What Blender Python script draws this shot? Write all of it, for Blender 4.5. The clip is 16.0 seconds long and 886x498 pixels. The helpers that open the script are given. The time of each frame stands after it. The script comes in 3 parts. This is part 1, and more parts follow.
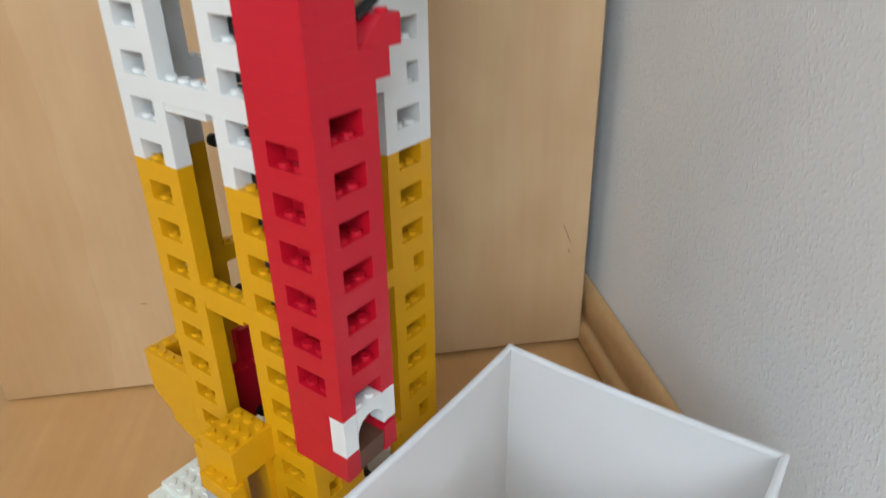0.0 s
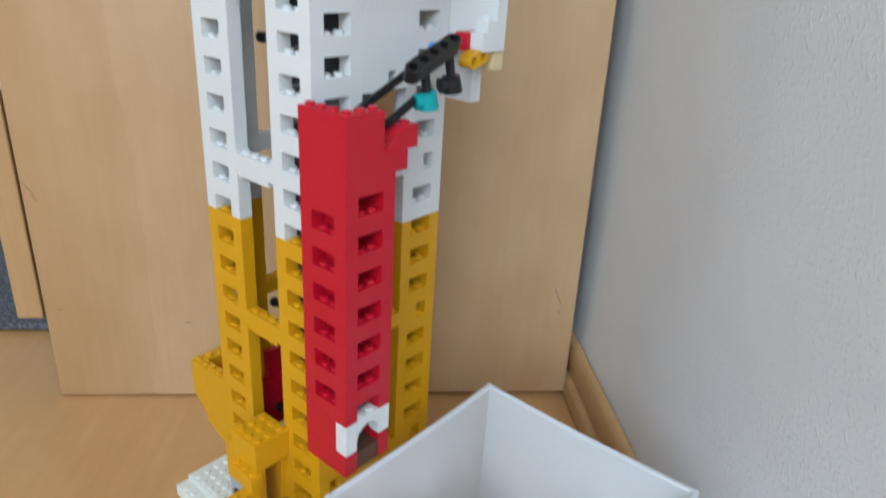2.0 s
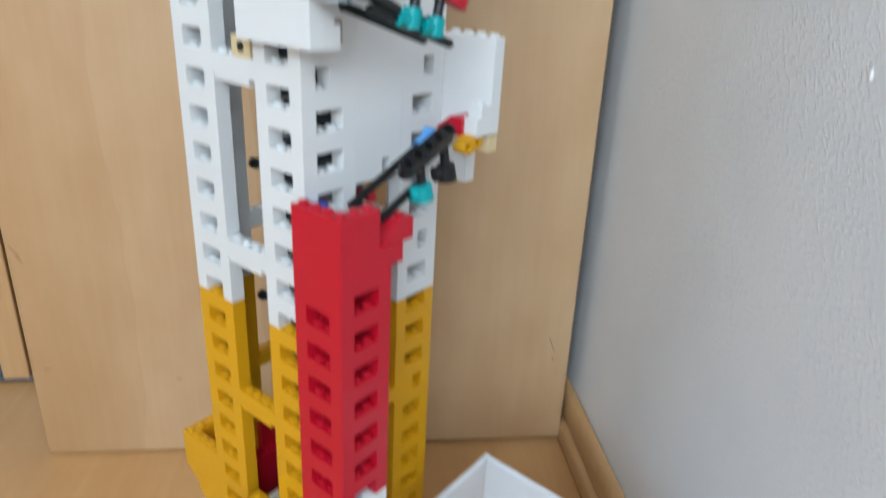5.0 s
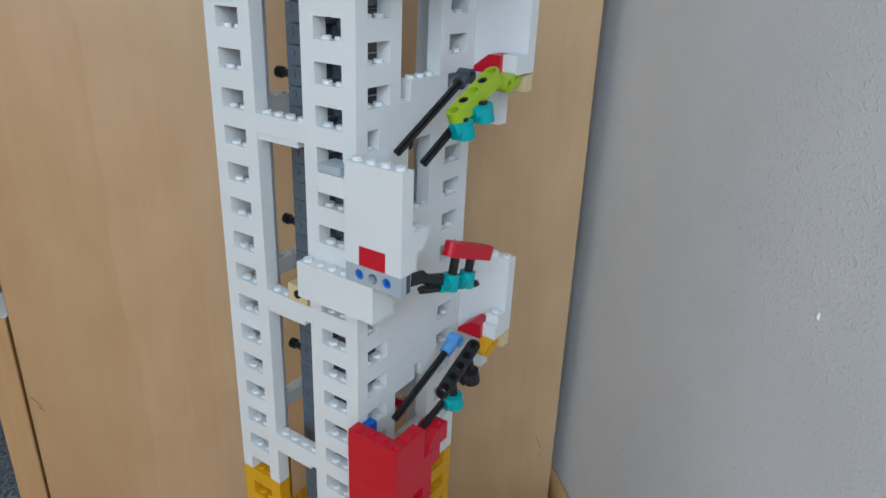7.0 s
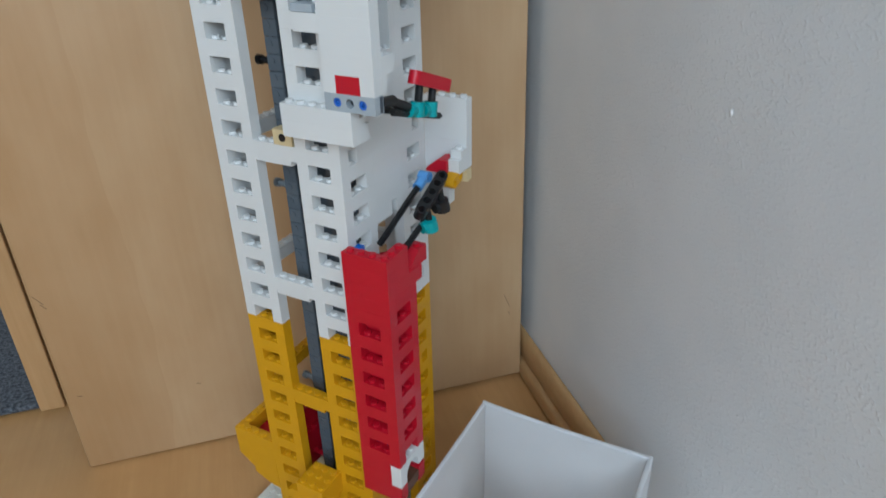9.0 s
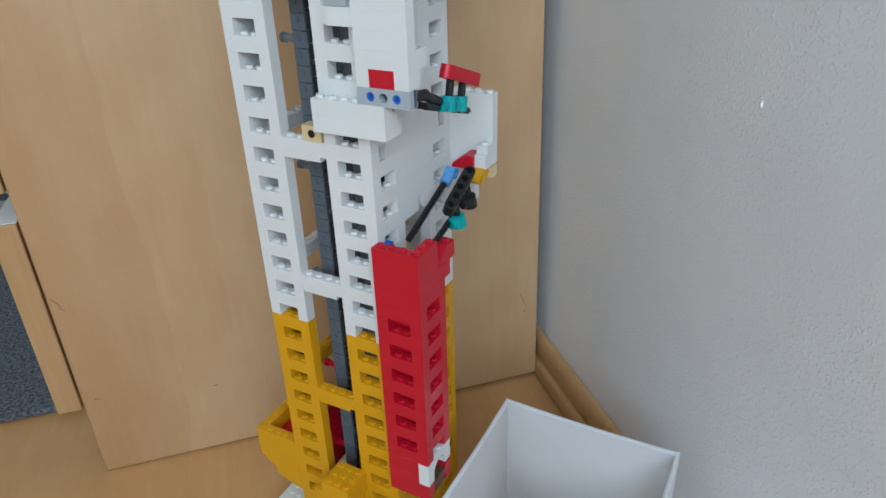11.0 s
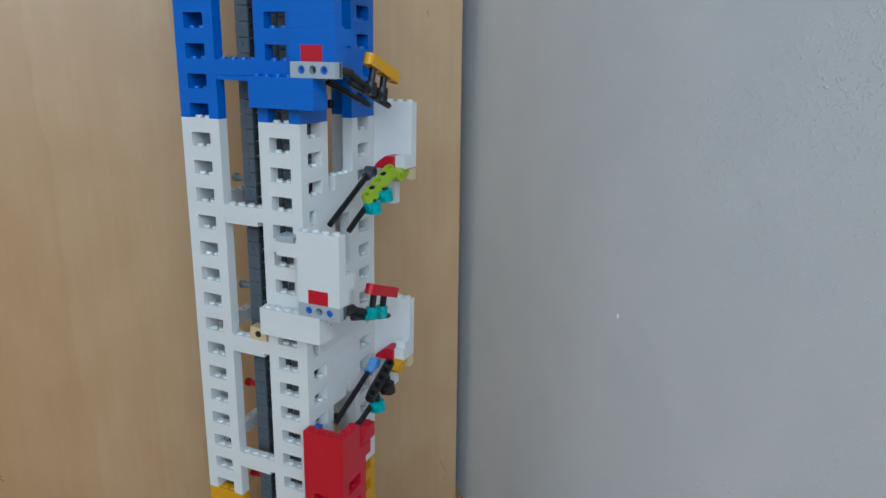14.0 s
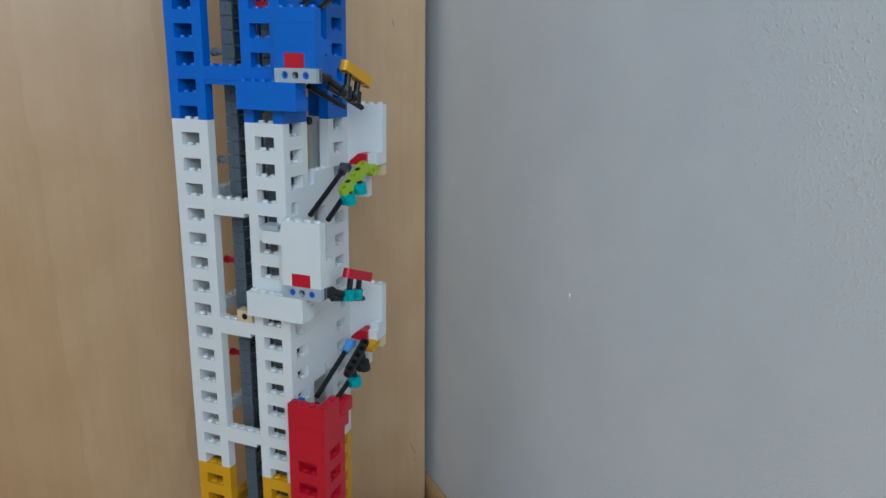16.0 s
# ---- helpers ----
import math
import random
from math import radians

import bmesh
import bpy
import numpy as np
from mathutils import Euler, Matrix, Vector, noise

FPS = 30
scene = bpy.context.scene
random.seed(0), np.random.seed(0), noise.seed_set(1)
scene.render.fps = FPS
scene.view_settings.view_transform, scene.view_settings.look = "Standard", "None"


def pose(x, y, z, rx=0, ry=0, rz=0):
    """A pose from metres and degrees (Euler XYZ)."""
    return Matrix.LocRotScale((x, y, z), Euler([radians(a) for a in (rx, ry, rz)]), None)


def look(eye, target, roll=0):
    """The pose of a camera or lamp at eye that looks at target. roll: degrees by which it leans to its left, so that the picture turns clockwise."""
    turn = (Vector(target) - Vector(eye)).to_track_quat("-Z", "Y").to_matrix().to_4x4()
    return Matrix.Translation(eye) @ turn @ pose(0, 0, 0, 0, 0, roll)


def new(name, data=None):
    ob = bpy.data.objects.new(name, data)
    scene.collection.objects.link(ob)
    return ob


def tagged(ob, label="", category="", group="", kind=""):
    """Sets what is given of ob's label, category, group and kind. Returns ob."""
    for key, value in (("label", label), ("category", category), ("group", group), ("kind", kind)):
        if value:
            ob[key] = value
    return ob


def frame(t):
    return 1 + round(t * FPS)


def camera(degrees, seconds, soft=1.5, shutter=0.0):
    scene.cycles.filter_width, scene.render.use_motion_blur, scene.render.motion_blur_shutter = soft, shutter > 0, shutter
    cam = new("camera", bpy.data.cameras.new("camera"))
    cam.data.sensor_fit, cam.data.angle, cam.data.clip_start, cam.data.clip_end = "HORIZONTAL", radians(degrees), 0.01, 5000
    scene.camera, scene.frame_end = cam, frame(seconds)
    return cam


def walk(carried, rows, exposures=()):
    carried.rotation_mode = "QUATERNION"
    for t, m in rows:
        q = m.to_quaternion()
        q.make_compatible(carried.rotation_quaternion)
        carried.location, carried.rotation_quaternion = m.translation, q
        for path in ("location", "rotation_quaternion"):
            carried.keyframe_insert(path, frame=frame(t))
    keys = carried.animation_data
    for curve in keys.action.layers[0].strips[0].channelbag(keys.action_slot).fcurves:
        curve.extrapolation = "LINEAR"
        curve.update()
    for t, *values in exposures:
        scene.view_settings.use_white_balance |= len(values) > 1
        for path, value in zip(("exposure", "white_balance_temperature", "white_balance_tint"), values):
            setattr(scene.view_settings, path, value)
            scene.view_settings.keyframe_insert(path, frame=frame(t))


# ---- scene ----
cam = camera(66.6, 16.0, 1.5, 0.4)
PATH = [
    (0, (-0.151, -0.19, 0.348), (1.27, 0.866, -0.582), -0.8),
    (0.5, (-0.171, -0.205, 0.38), (1.28, 0.915, -0.419), 1.9),
    (1, (-0.181, -0.213, 0.398), (1.312, 0.92, -0.3), 2.6),
    (1.5, (-0.2, -0.232, 0.405), (1.262, 1.032, -0.11), 3.0),
    (2, (-0.2, -0.245, 0.387), (1.225, 0.909, -0.411), 3.5),
    (2.5, (-0.195, -0.246, 0.377), (1.23, 0.854, -0.495), 3.9),
    (3, (-0.196, -0.245, 0.38), (1.222, 0.864, -0.492), 4.1),
    (3.5, (-0.194, -0.245, 0.376), (1.212, 0.853, -0.528), 3.9),
    (4, (-0.195, -0.247, 0.376), (1.22, 0.854, -0.511), 3.7),
    (4.5, (-0.194, -0.246, 0.377), (1.225, 0.852, -0.507), 3.7),
    (5, (-0.188, -0.227, 0.425), (1.262, 0.901, -0.366), 3.1),
    (5.2, (-0.186, -0.216, 0.45), (1.263, 0.948, -0.288), 0.8),
    (7.3, (-0.24, -0.192, 0.548), (1.323, 0.755, -0.263), 2.3),
    (7.5, (-0.252, -0.201, 0.541), (1.319, 0.708, -0.3), 1.4),
    (8, (-0.261, -0.211, 0.526), (1.299, 0.653, -0.381), -0.2),
    (8.5, (-0.272, -0.213, 0.516), (1.269, 0.685, -0.388), -1.5),
    (9, (-0.288, -0.223, 0.512), (1.256, 0.624, -0.436), -1.3),
    (9.2, (-0.295, -0.225, 0.51), (1.249, 0.596, -0.461), -1.4),
    (11.3, (-0.298, -0.202, 0.507), (1.259, 0.655, -0.411), -1.9),
    (11.5, (-0.296, -0.199, 0.516), (1.297, 0.698, -0.295), -1.5),
    (12, (-0.29, -0.19, 0.575), (1.393, 0.749, 0.039), 1.3),
    (12.5, (-0.303, -0.202, 0.575), (1.385, 0.723, 0.03), 0.5),
    (13, (-0.326, -0.222, 0.572), (1.388, 0.654, 0.028), 0.8),
    (13.5, (-0.342, -0.241, 0.571), (1.411, 0.56, 0.037), 0.9),
    (14, (-0.359, -0.251, 0.573), (1.417, 0.497, 0.039), 1.4),
    (14.5, (-0.381, -0.256, 0.572), (1.417, 0.439, 0.041), 1.4),
    (15, (-0.407, -0.262, 0.573), (1.41, 0.393, 0.056), 1.6),
    (15.5, (-0.413, -0.266, 0.572), (1.409, 0.385, 0.066), 1.4),
    (16, (-0.412, -0.267, 0.573), (1.409, 0.378, 0.058), 1.4),
]
walk(cam, [(t, look(eye, target, roll)) for t, eye, target, roll in PATH],
     [(0, 0.14, 6850, 14), (0.5, 0.3, 6250, 13), (1.0, 0.25, 6180, 13), (1.5, 0.18, 6080, 13), (2.2, 0.07, 6420, 13), (5.0, 0.17, 6330, 13), (7.5, -0.42, 6150, 13), (9.2, -0.40, 6270, 12), (11.5, -0.25, 6230, 12), (12.2, -0.34, 6040, 11), (14.0, -0.56, 5970, 10), (16.0, -0.63, 5950, 10)])

# ---- world, window light, exposure ----
U, H = 0.008, 0.0096          # one stud, one brick layer
Z0 = 0.245                    # height of the seam between yellow and white bricks
RX, RY = math.sqrt(0.5), math.sqrt(0.5)


def Z(k):
    return Z0 + k * H


def room(r, f, z=0.0):
    """A place in the room: r to the right along the cabinet, f towards it."""
    return Vector(((r + f) * RX, (f - r) * RY, z))


WALL_R, CAB_F = 0.2285, 0.2235
CAB_L, CAB_R = -0.2548, 0.2164     # left and right edge of the cabinet's side
ROOM_L, ROOM_B, ROOM_F, ROOM_H = -2.7, -2.3, 2.75, 2.5

world = bpy.data.worlds.new("world")
scene.world = world
world.use_nodes = True
wn = world.node_tree.nodes
sky = wn.new("ShaderNodeTexSky")
sky.sky_type = "NISHITA"
sky.sun_disc = False
sky.sun_elevation, sky.sun_rotation = radians(38), radians(200)
world.node_tree.links.new(sky.outputs[0], wn["Background"].inputs[0])
wn["Background"].inputs[1].default_value = 0.12

sun_data = bpy.data.lights.new("sun", "SUN")
sun_data.energy, sun_data.angle, sun_data.color = 1.0, radians(12), (1.0, 0.95, 0.88)
sun = new("sun", sun_data)
sun.matrix_world = look((0, 0, 5), (1.2, -4.0, -1.0))

SIDE = (-2.2, -1.0, 0.85, 2.3)       # unseen opening added in the right wall, behind: f from, to, z from, to
# added lamp that evens out the tower's right faces; no such source is known
side_data = bpy.data.lights.new("added_side_light", "AREA")
side_data.shape, side_data.size, side_data.size_y = "RECTANGLE", SIDE[1] - SIDE[0] - 0.1, SIDE[3] - SIDE[2] - 0.1
side_data.energy, side_data.color = 25, (0.75, 0.93, 1.04)
side_light = new("added_side_light", side_data)
side_light.matrix_world = look(room(WALL_R + 0.05, (SIDE[0] + SIDE[1]) / 2, (SIDE[2] + SIDE[3]) / 2), room(-1.2, -0.6, 0.9))

WIN = (-1.5, 0.1, 0.85, 2.42)     # window in the wall behind: r from, to, z from, to
win_data = bpy.data.lights.new("window_light", "AREA")
win_data.shape, win_data.size, win_data.size_y = "RECTANGLE", WIN[1] - WIN[0] - 0.1, WIN[3] - WIN[2] - 0.1
win_data.energy, win_data.color = 57, (0.75, 0.93, 1.04)
win_light = new("window_light", win_data)
eye = room((WIN[0] + WIN[1]) / 2, ROOM_B - 0.06, (WIN[2] + WIN[3]) / 2)
win_light.matrix_world = look(eye, room(-0.2, 0.3, 1.1))
scene.view_settings.exposure = 0.0

# ---- materials ----


def base_mat(name):
    m = bpy.data.materials.new(name)
    m.use_nodes = True
    nt = m.node_tree
    return m, nt, nt.nodes["Principled BSDF"]


def node(nt, kind, **values):
    n = nt.nodes.new("ShaderNode" + kind)
    for key, v in values.items():
        n.inputs[key].default_value = v
    return n


def coords(nt, scale, kind="Object"):
    c = nt.nodes.new("ShaderNodeTexCoord")
    m = node(nt, "Mapping", Scale=scale)
    nt.links.new(c.outputs[kind], m.inputs[0])
    return m.outputs[0]


def ramp(nt, fac, stops):
    r = nt.nodes.new("ShaderNodeValToRGB")
    while len(r.color_ramp.elements) < len(stops):
        r.color_ramp.elements.new(0.5)
    for e, (p, c) in zip(r.color_ramp.elements, stops):
        e.position, e.color = p, (*c, 1)
    nt.links.new(fac, r.inputs[0])
    return r.outputs[0]


def bump(nt, bsdf, height, strength, distance):
    b = node(nt, "Bump", Strength=strength, Distance=distance)
    nt.links.new(height, b.inputs["Height"])
    nt.links.new(b.outputs[0], bsdf.inputs["Normal"])


def plastic(name, colour, rough=0.28, vary=0.018):
    """Glossy moulded plastic: each piece a touch different, faint scuffs."""
    m, nt, b = base_mat(name)
    info = nt.nodes.new("ShaderNodeObjectInfo")
    big = node(nt, "TexNoise", Scale=60.0, Detail=3.0)
    nt.links.new(coords(nt, (1, 1, 1)), big.inputs["Vector"])
    hsv = node(nt, "HueSaturation", Color=(*colour, 1))
    add = nt.nodes.new("ShaderNodeMath")
    add.operation = "MULTIPLY_ADD"
    nt.links.new(info.outputs["Random"], add.inputs[0])
    add.inputs[1].default_value, add.inputs[2].default_value = vary, 1.0 - vary / 2
    nt.links.new(add.outputs[0], hsv.inputs["Value"])
    nt.links.new(hsv.outputs[0], b.inputs["Base Color"])
    fine = node(nt, "TexNoise", Scale=900.0, Detail=2.0)
    nt.links.new(coords(nt, (1, 1, 1)), fine.inputs["Vector"])
    rr = node(nt, "MapRange")
    rr.inputs["To Min"].default_value, rr.inputs["To Max"].default_value = rough - 0.07, rough + 0.12
    nt.links.new(big.outputs[0], rr.inputs["Value"])
    nt.links.new(rr.outputs[0], b.inputs["Roughness"])
    b.inputs["IOR"].default_value = 1.42
    bump(nt, b, fine.outputs[0], 0.08, 0.0002)
    return m


def wood(name, light, dark, grain_scale, rough, along="z", mottled=0.5, leaf=0.0):
    """Veneer: long grain streaks, soft broad bands, small flecks."""
    m, nt, b = base_mat(name)
    s = {"z": (grain_scale, grain_scale, grain_scale * 0.05), "x": (grain_scale * 0.05, grain_scale, grain_scale), "y": (grain_scale, grain_scale * 0.06, grain_scale)}[along]
    g = node(nt, "TexNoise", Scale=1.0, Detail=6.0, Roughness=0.65)
    nt.links.new(coords(nt, s), g.inputs["Vector"])
    s2 = {"z": (7, 7, 0.7), "x": (0.9, 7, 7), "y": (16, 3.0, 8)}[along]
    broad = node(nt, "TexNoise", Scale=1.0, Detail=2.0)
    nt.links.new(coords(nt, s2), broad.inputs["Vector"])
    spots = node(nt, "TexNoise", Scale=26.0, Detail=3.0)
    nt.links.new(coords(nt, (1, 1, 0.6)), spots.inputs["Vector"])
    mix = nt.nodes.new("ShaderNodeMix")
    mix.data_type = "FLOAT"
    mix.inputs[0].default_value = mottled
    nt.links.new(g.outputs[0], mix.inputs[2])
    nt.links.new(broad.outputs[0], mix.inputs[3])
    mix2 = nt.nodes.new("ShaderNodeMix")
    mix2.data_type = "FLOAT"
    mix2.inputs[0].default_value = 0.24
    nt.links.new(mix.outputs[0], mix2.inputs[2])
    nt.links.new(spots.outputs[0], mix2.inputs[3])
    fac = mix2.outputs[0]
    if leaf:
        sep = nt.nodes.new("ShaderNodeSeparateXYZ")
        nt.links.new(coords(nt, (leaf, 1, 1)), sep.inputs[0])
        sway = node(nt, "TexNoise", Scale=1.0, Detail=2.0)
        nt.links.new(coords(nt, (5, 5, 6)), sway.inputs["Vector"])
        shift = nt.nodes.new("ShaderNodeMath")
        shift.operation = "MULTIPLY_ADD"
        nt.links.new(sway.outputs[0], shift.inputs[0])
        shift.inputs[1].default_value = 0.45
        nt.links.new(sep.outputs[0], shift.inputs[2])
        start = nt.nodes.new("ShaderNodeMath")
        start.operation = "ADD"
        start.inputs[1].default_value = 1.12
        nt.links.new(shift.outputs[0], start.inputs[0])
        wob = nt.nodes.new("ShaderNodeMath")
        wob.operation = "FLOOR"
        nt.links.new(start.outputs[0], wob.inputs[0])
        white = nt.nodes.new("ShaderNodeTexWhiteNoise")
        white.noise_dimensions = "1D"
        nt.links.new(wob.outputs[0], white.inputs["W"])
        mix3 = nt.nodes.new("ShaderNodeMix")
        mix3.data_type = "FLOAT"
        mix3.inputs[0].default_value = 0.13
        nt.links.new(fac, mix3.inputs[2])
        nt.links.new(white.outputs["Value"], mix3.inputs[3])
        fac = mix3.outputs[0]
    spread = 0.17 if leaf else 0.20
    col = ramp(nt, fac, [(0.50 - spread, dark), (0.51, tuple((a + c) / 2 for a, c in zip(light, dark))), (0.50 + spread * 0.9, light)])
    nt.links.new(col, b.inputs["Base Color"])
    b.inputs["Roughness"].default_value = rough
    bump(nt, b, g.outputs[0], 0.06, 0.0004)
    return m


def plaster(name):
    """White painted plaster with a fine rolled, slightly pitted relief."""
    m, nt, b = base_mat(name)
    v = coords(nt, (1, 1, 1))
    a = node(nt, "TexNoise", Scale=480.0, Detail=3.0, Roughness=0.55)
    c = node(nt, "TexNoise", Scale=14.0, Detail=3.0)
    d = node(nt, "TexNoise", Scale=460.0, Detail=2.0)
    e = node(nt, "TexNoise", Scale=5.0, Detail=2.0)
    for n in (a, c, d, e):
        nt.links.new(v, n.inputs["Vector"])
    col = ramp(nt, c.outputs[0], [(0.35, (0.745, 0.77, 0.785)), (0.65, (0.785, 0.805, 0.815))])
    nt.links.new(col, b.inputs["Base Color"])
    b.inputs["Roughness"].default_value = 0.36
    lumps = ramp(nt, d.outputs[0], [(0.52, (0, 0, 0)), (0.80, (1, 1, 1))])
    patchy = ramp(nt, e.outputs[0], [(0.35, (0.25, 0.25, 0.25)), (0.65, (1, 1, 1))])
    mul = nt.nodes.new("ShaderNodeMath")
    mul.operation = "MULTIPLY"
    nt.links.new(lumps, mul.inputs[0])
    nt.links.new(patchy, mul.inputs[1])
    add = nt.nodes.new("ShaderNodeMath")
    add.operation = "MULTIPLY_ADD"
    nt.links.new(a.outputs[0], add.inputs[0])
    add.inputs[1].default_value = 0.28
    nt.links.new(mul.outputs[0], add.inputs[2])
    bump(nt, b, add.outputs[0], 0.7, 0.0005)
    b.inputs["Specular IOR Level"].default_value = 0.75
    return m


def cloth(name, colour):
    m, nt, b = base_mat(name)
    v = coords(nt, (1, 1, 1))
    a = node(nt, "TexNoise", Scale=1400.0, Detail=2.0)
    c = node(nt, "TexNoise", Scale=22.0, Detail=3.0)
    for n in (a, c):
        nt.links.new(v, n.inputs["Vector"])
    col = ramp(nt, c.outputs[0], [(0.3, tuple(0.93 * x for x in colour)), (0.7, colour)])
    nt.links.new(col, b.inputs["Base Color"])
    b.inputs["Roughness"].default_value = 0.85
    b.inputs["Sheen Weight"].default_value = 0.15
    glow = nt.nodes.new("ShaderNodeBsdfTranslucent")
    glow.inputs[0].default_value = (*colour, 1)
    both = nt.nodes.new("ShaderNodeMixShader")
    both.inputs[0].default_value = 0.6
    nt.links.new(b.outputs[0], both.inputs[1])
    nt.links.new(glow.outputs[0], both.inputs[2])
    nt.links.new(both.outputs[0], nt.nodes["Material Output"].inputs[0])
    mul = nt.nodes.new("ShaderNodeMath")
    mul.operation = "MULTIPLY_ADD"
    nt.links.new(c.outputs[0], mul.inputs[0])
    mul.inputs[1].default_value = 4.0
    nt.links.new(a.outputs[0], mul.inputs[2])
    bump(nt, b, mul.outputs[0], 0.25, 0.0008)
    return m


def carpet_mat(name):
    """Dark grey looped carpet with ragged pale stripes at its far end."""
    m, nt, b = base_mat(name)
    v = coords(nt, (1, 1, 1))
    a = node(nt, "TexNoise", Scale=260.0, Detail=4.0)
    w = nt.nodes.new("ShaderNodeTexWave")
    w.inputs["Scale"].default_value, w.inputs["Distortion"].default_value = 5.0, 9.0
    w.inputs["Detail"].default_value = 3.0
    w.bands_direction = "Y"
    for n in (a, w):
        nt.links.new(v, n.inputs["Vector"])
    sep = nt.nodes.new("ShaderNodeSeparateXYZ")
    nt.links.new(v, sep.inputs[0])
    far = node(nt, "MapRange")
    far.inputs["From Min"].default_value, far.inputs["From Max"].default_value = -0.12, 0.04
    nt.links.new(sep.outputs[1], far.inputs["Value"])
    base = ramp(nt, a.outputs[0], [(0.35, (0.035, 0.04, 0.05)), (0.65, (0.16, 0.17, 0.19))])
    stripes = ramp(nt, w.outputs[0], [(0.45, (0.06, 0.065, 0.08)), (0.6, (0.62, 0.62, 0.6))])
    mix = nt.nodes.new("ShaderNodeMix")
    mix.data_type = "RGBA"
    nt.links.new(far.outputs[0], mix.inputs[0])
    nt.links.new(base, mix.inputs[6])
    nt.links.new(stripes, mix.inputs[7])
    nt.links.new(mix.outputs[2], b.inputs["Base Color"])
    b.inputs["Roughness"].default_value = 0.95
    bump(nt, b, a.outputs[0], 0.9, 0.004)
    return m


WHITE = plastic("white_plastic", (0.67, 0.665, 0.65), 0.3)
AGED = plastic("aged_white_plastic", (0.70, 0.70, 0.64), 0.38)
YELLOW = plastic("yellow_plastic", (0.64, 0.305, 0.006), 0.3)
RED = plastic("red_plastic", (0.50, 0.006, 0.020), 0.3, 0.010)
BLUE = plastic("blue_plastic", (0.0, 0.115, 0.50), 0.3)
LIGHT_GREY = plastic("light_grey_plastic", (0.36, 0.40, 0.43), 0.3)
DARK_GREY = plastic("dark_grey_plastic", (0.055, 0.063, 0.075), 0.35)
CHAIN = plastic("smoky_grey_plastic", (0.12, 0.14, 0.16), 0.2)
BLACK = plastic("black_plastic", (0.012, 0.012, 0.013), 0.3)
PIN_BLUE = plastic("pin_blue_plastic", (0.02, 0.13, 0.52), 0.3)
SKY_BLUE = plastic("medium_blue_plastic", (0.10, 0.30, 0.62), 0.3)
TEAL = plastic("teal_plastic", (0.0, 0.30, 0.31), 0.3)
LIME = plastic("lime_plastic", (0.33, 0.45, 0.02), 0.3)
TAN = plastic("tan_plastic", (0.62, 0.48, 0.27), 0.35)
BROWN = plastic("brown_plastic", (0.10, 0.042, 0.025), 0.35)
MOTOR_GREY = plastic("motor_grey_plastic", (0.095, 0.11, 0.115), 0.35)
MOTOR_BAND = plastic("motor_band_plastic", (0.20, 0.225, 0.24), 0.35)
RUBBER = plastic("black_rubber", (0.014, 0.014, 0.015), 0.55)
CABINET = wood("beech_veneer", (0.53, 0.345, 0.192), (0.395, 0.218, 0.096), 120.0, 0.40, "z", 0.8, 9.0)
BOARD = wood("beech_board", (0.49, 0.295, 0.140), (0.38, 0.205, 0.085), 240.0, 0.45)
SKIRT = wood("beech_skirting", (0.55, 0.34, 0.16), (0.42, 0.235, 0.095), 200.0, 0.38, "x")
FLOORING = wood("beech_flooring", (0.60, 0.335, 0.140), (0.46, 0.230, 0.082), 130.0, 0.33, "y", 0.6)
PLASTER = plaster("white_plaster")
CLOTH = cloth("white_nonwoven_cloth", (0.93, 0.93, 0.935))
CARPET = carpet_mat("striped_carpet")
CHIP = plastic("fresh_white_filler", (0.88, 0.88, 0.86), 0.6)
# paleness stands for sky reflected on the drawer front's top edge
SKY_EDGE = plastic("sky_pale_edge", (0.62, 0.60, 0.56), 0.35)
DARK_EDGE = wood("dark_scratch", (0.27, 0.16, 0.075), (0.19, 0.10, 0.05), 200.0, 0.6)

# ---- mesh helpers ----


def part(name, bm, material, parent=None, label="", m=None, smooth=False):
    """Link a bmesh as one mesh object under a thing or a part."""
    me = bpy.data.meshes.new(name)
    bmesh.ops.recalc_face_normals(bm, faces=bm.faces)
    bm.to_mesh(me)
    bm.free()
    me.materials.append(material)
    if smooth:
        me.polygons.foreach_set("use_smooth", [True] * len(me.polygons))
        me.set_sharp_from_angle(angle=radians(40))
    return linked(name, me, parent, label, m)


def linked(name, me, parent=None, label="", m=None):
    ob = new(name, me)
    if parent is not None:
        ob.parent = parent
    if m is not None:
        ob.matrix_basis = m
    if label:
        ob["label"] = label
    return ob


def cuboid(bm, a, b, bevel=0.0):
    """A box between two corners, with small bevelled edges."""
    lo, hi = [min(p, q) for p, q in zip(a, b)], [max(p, q) for p, q in zip(a, b)]
    made = bmesh.ops.create_cube(bm, size=1.0, matrix=Matrix.LocRotScale([(p + q) / 2 for p, q in zip(lo, hi)], None, [q - p for p, q in zip(lo, hi)]))
    if bevel:
        edges = list({e for v in made["verts"] for e in v.link_edges})
        bmesh.ops.bevel(bm, geom=edges, offset=bevel, segments=1, affect="EDGES")


def rod(bm, a, b, r, n=12, r2=None):
    """A closed cylinder or cone from a to b."""
    a, b = Vector(a), Vector(b)
    q = (b - a).to_track_quat("Z", "Y")
    bmesh.ops.create_cone(bm, cap_ends=True, segments=n, radius1=r, radius2=r if r2 is None else r2, depth=(b - a).length,
                          matrix=Matrix.Translation((a + b) / 2) @ q.to_matrix().to_4x4())


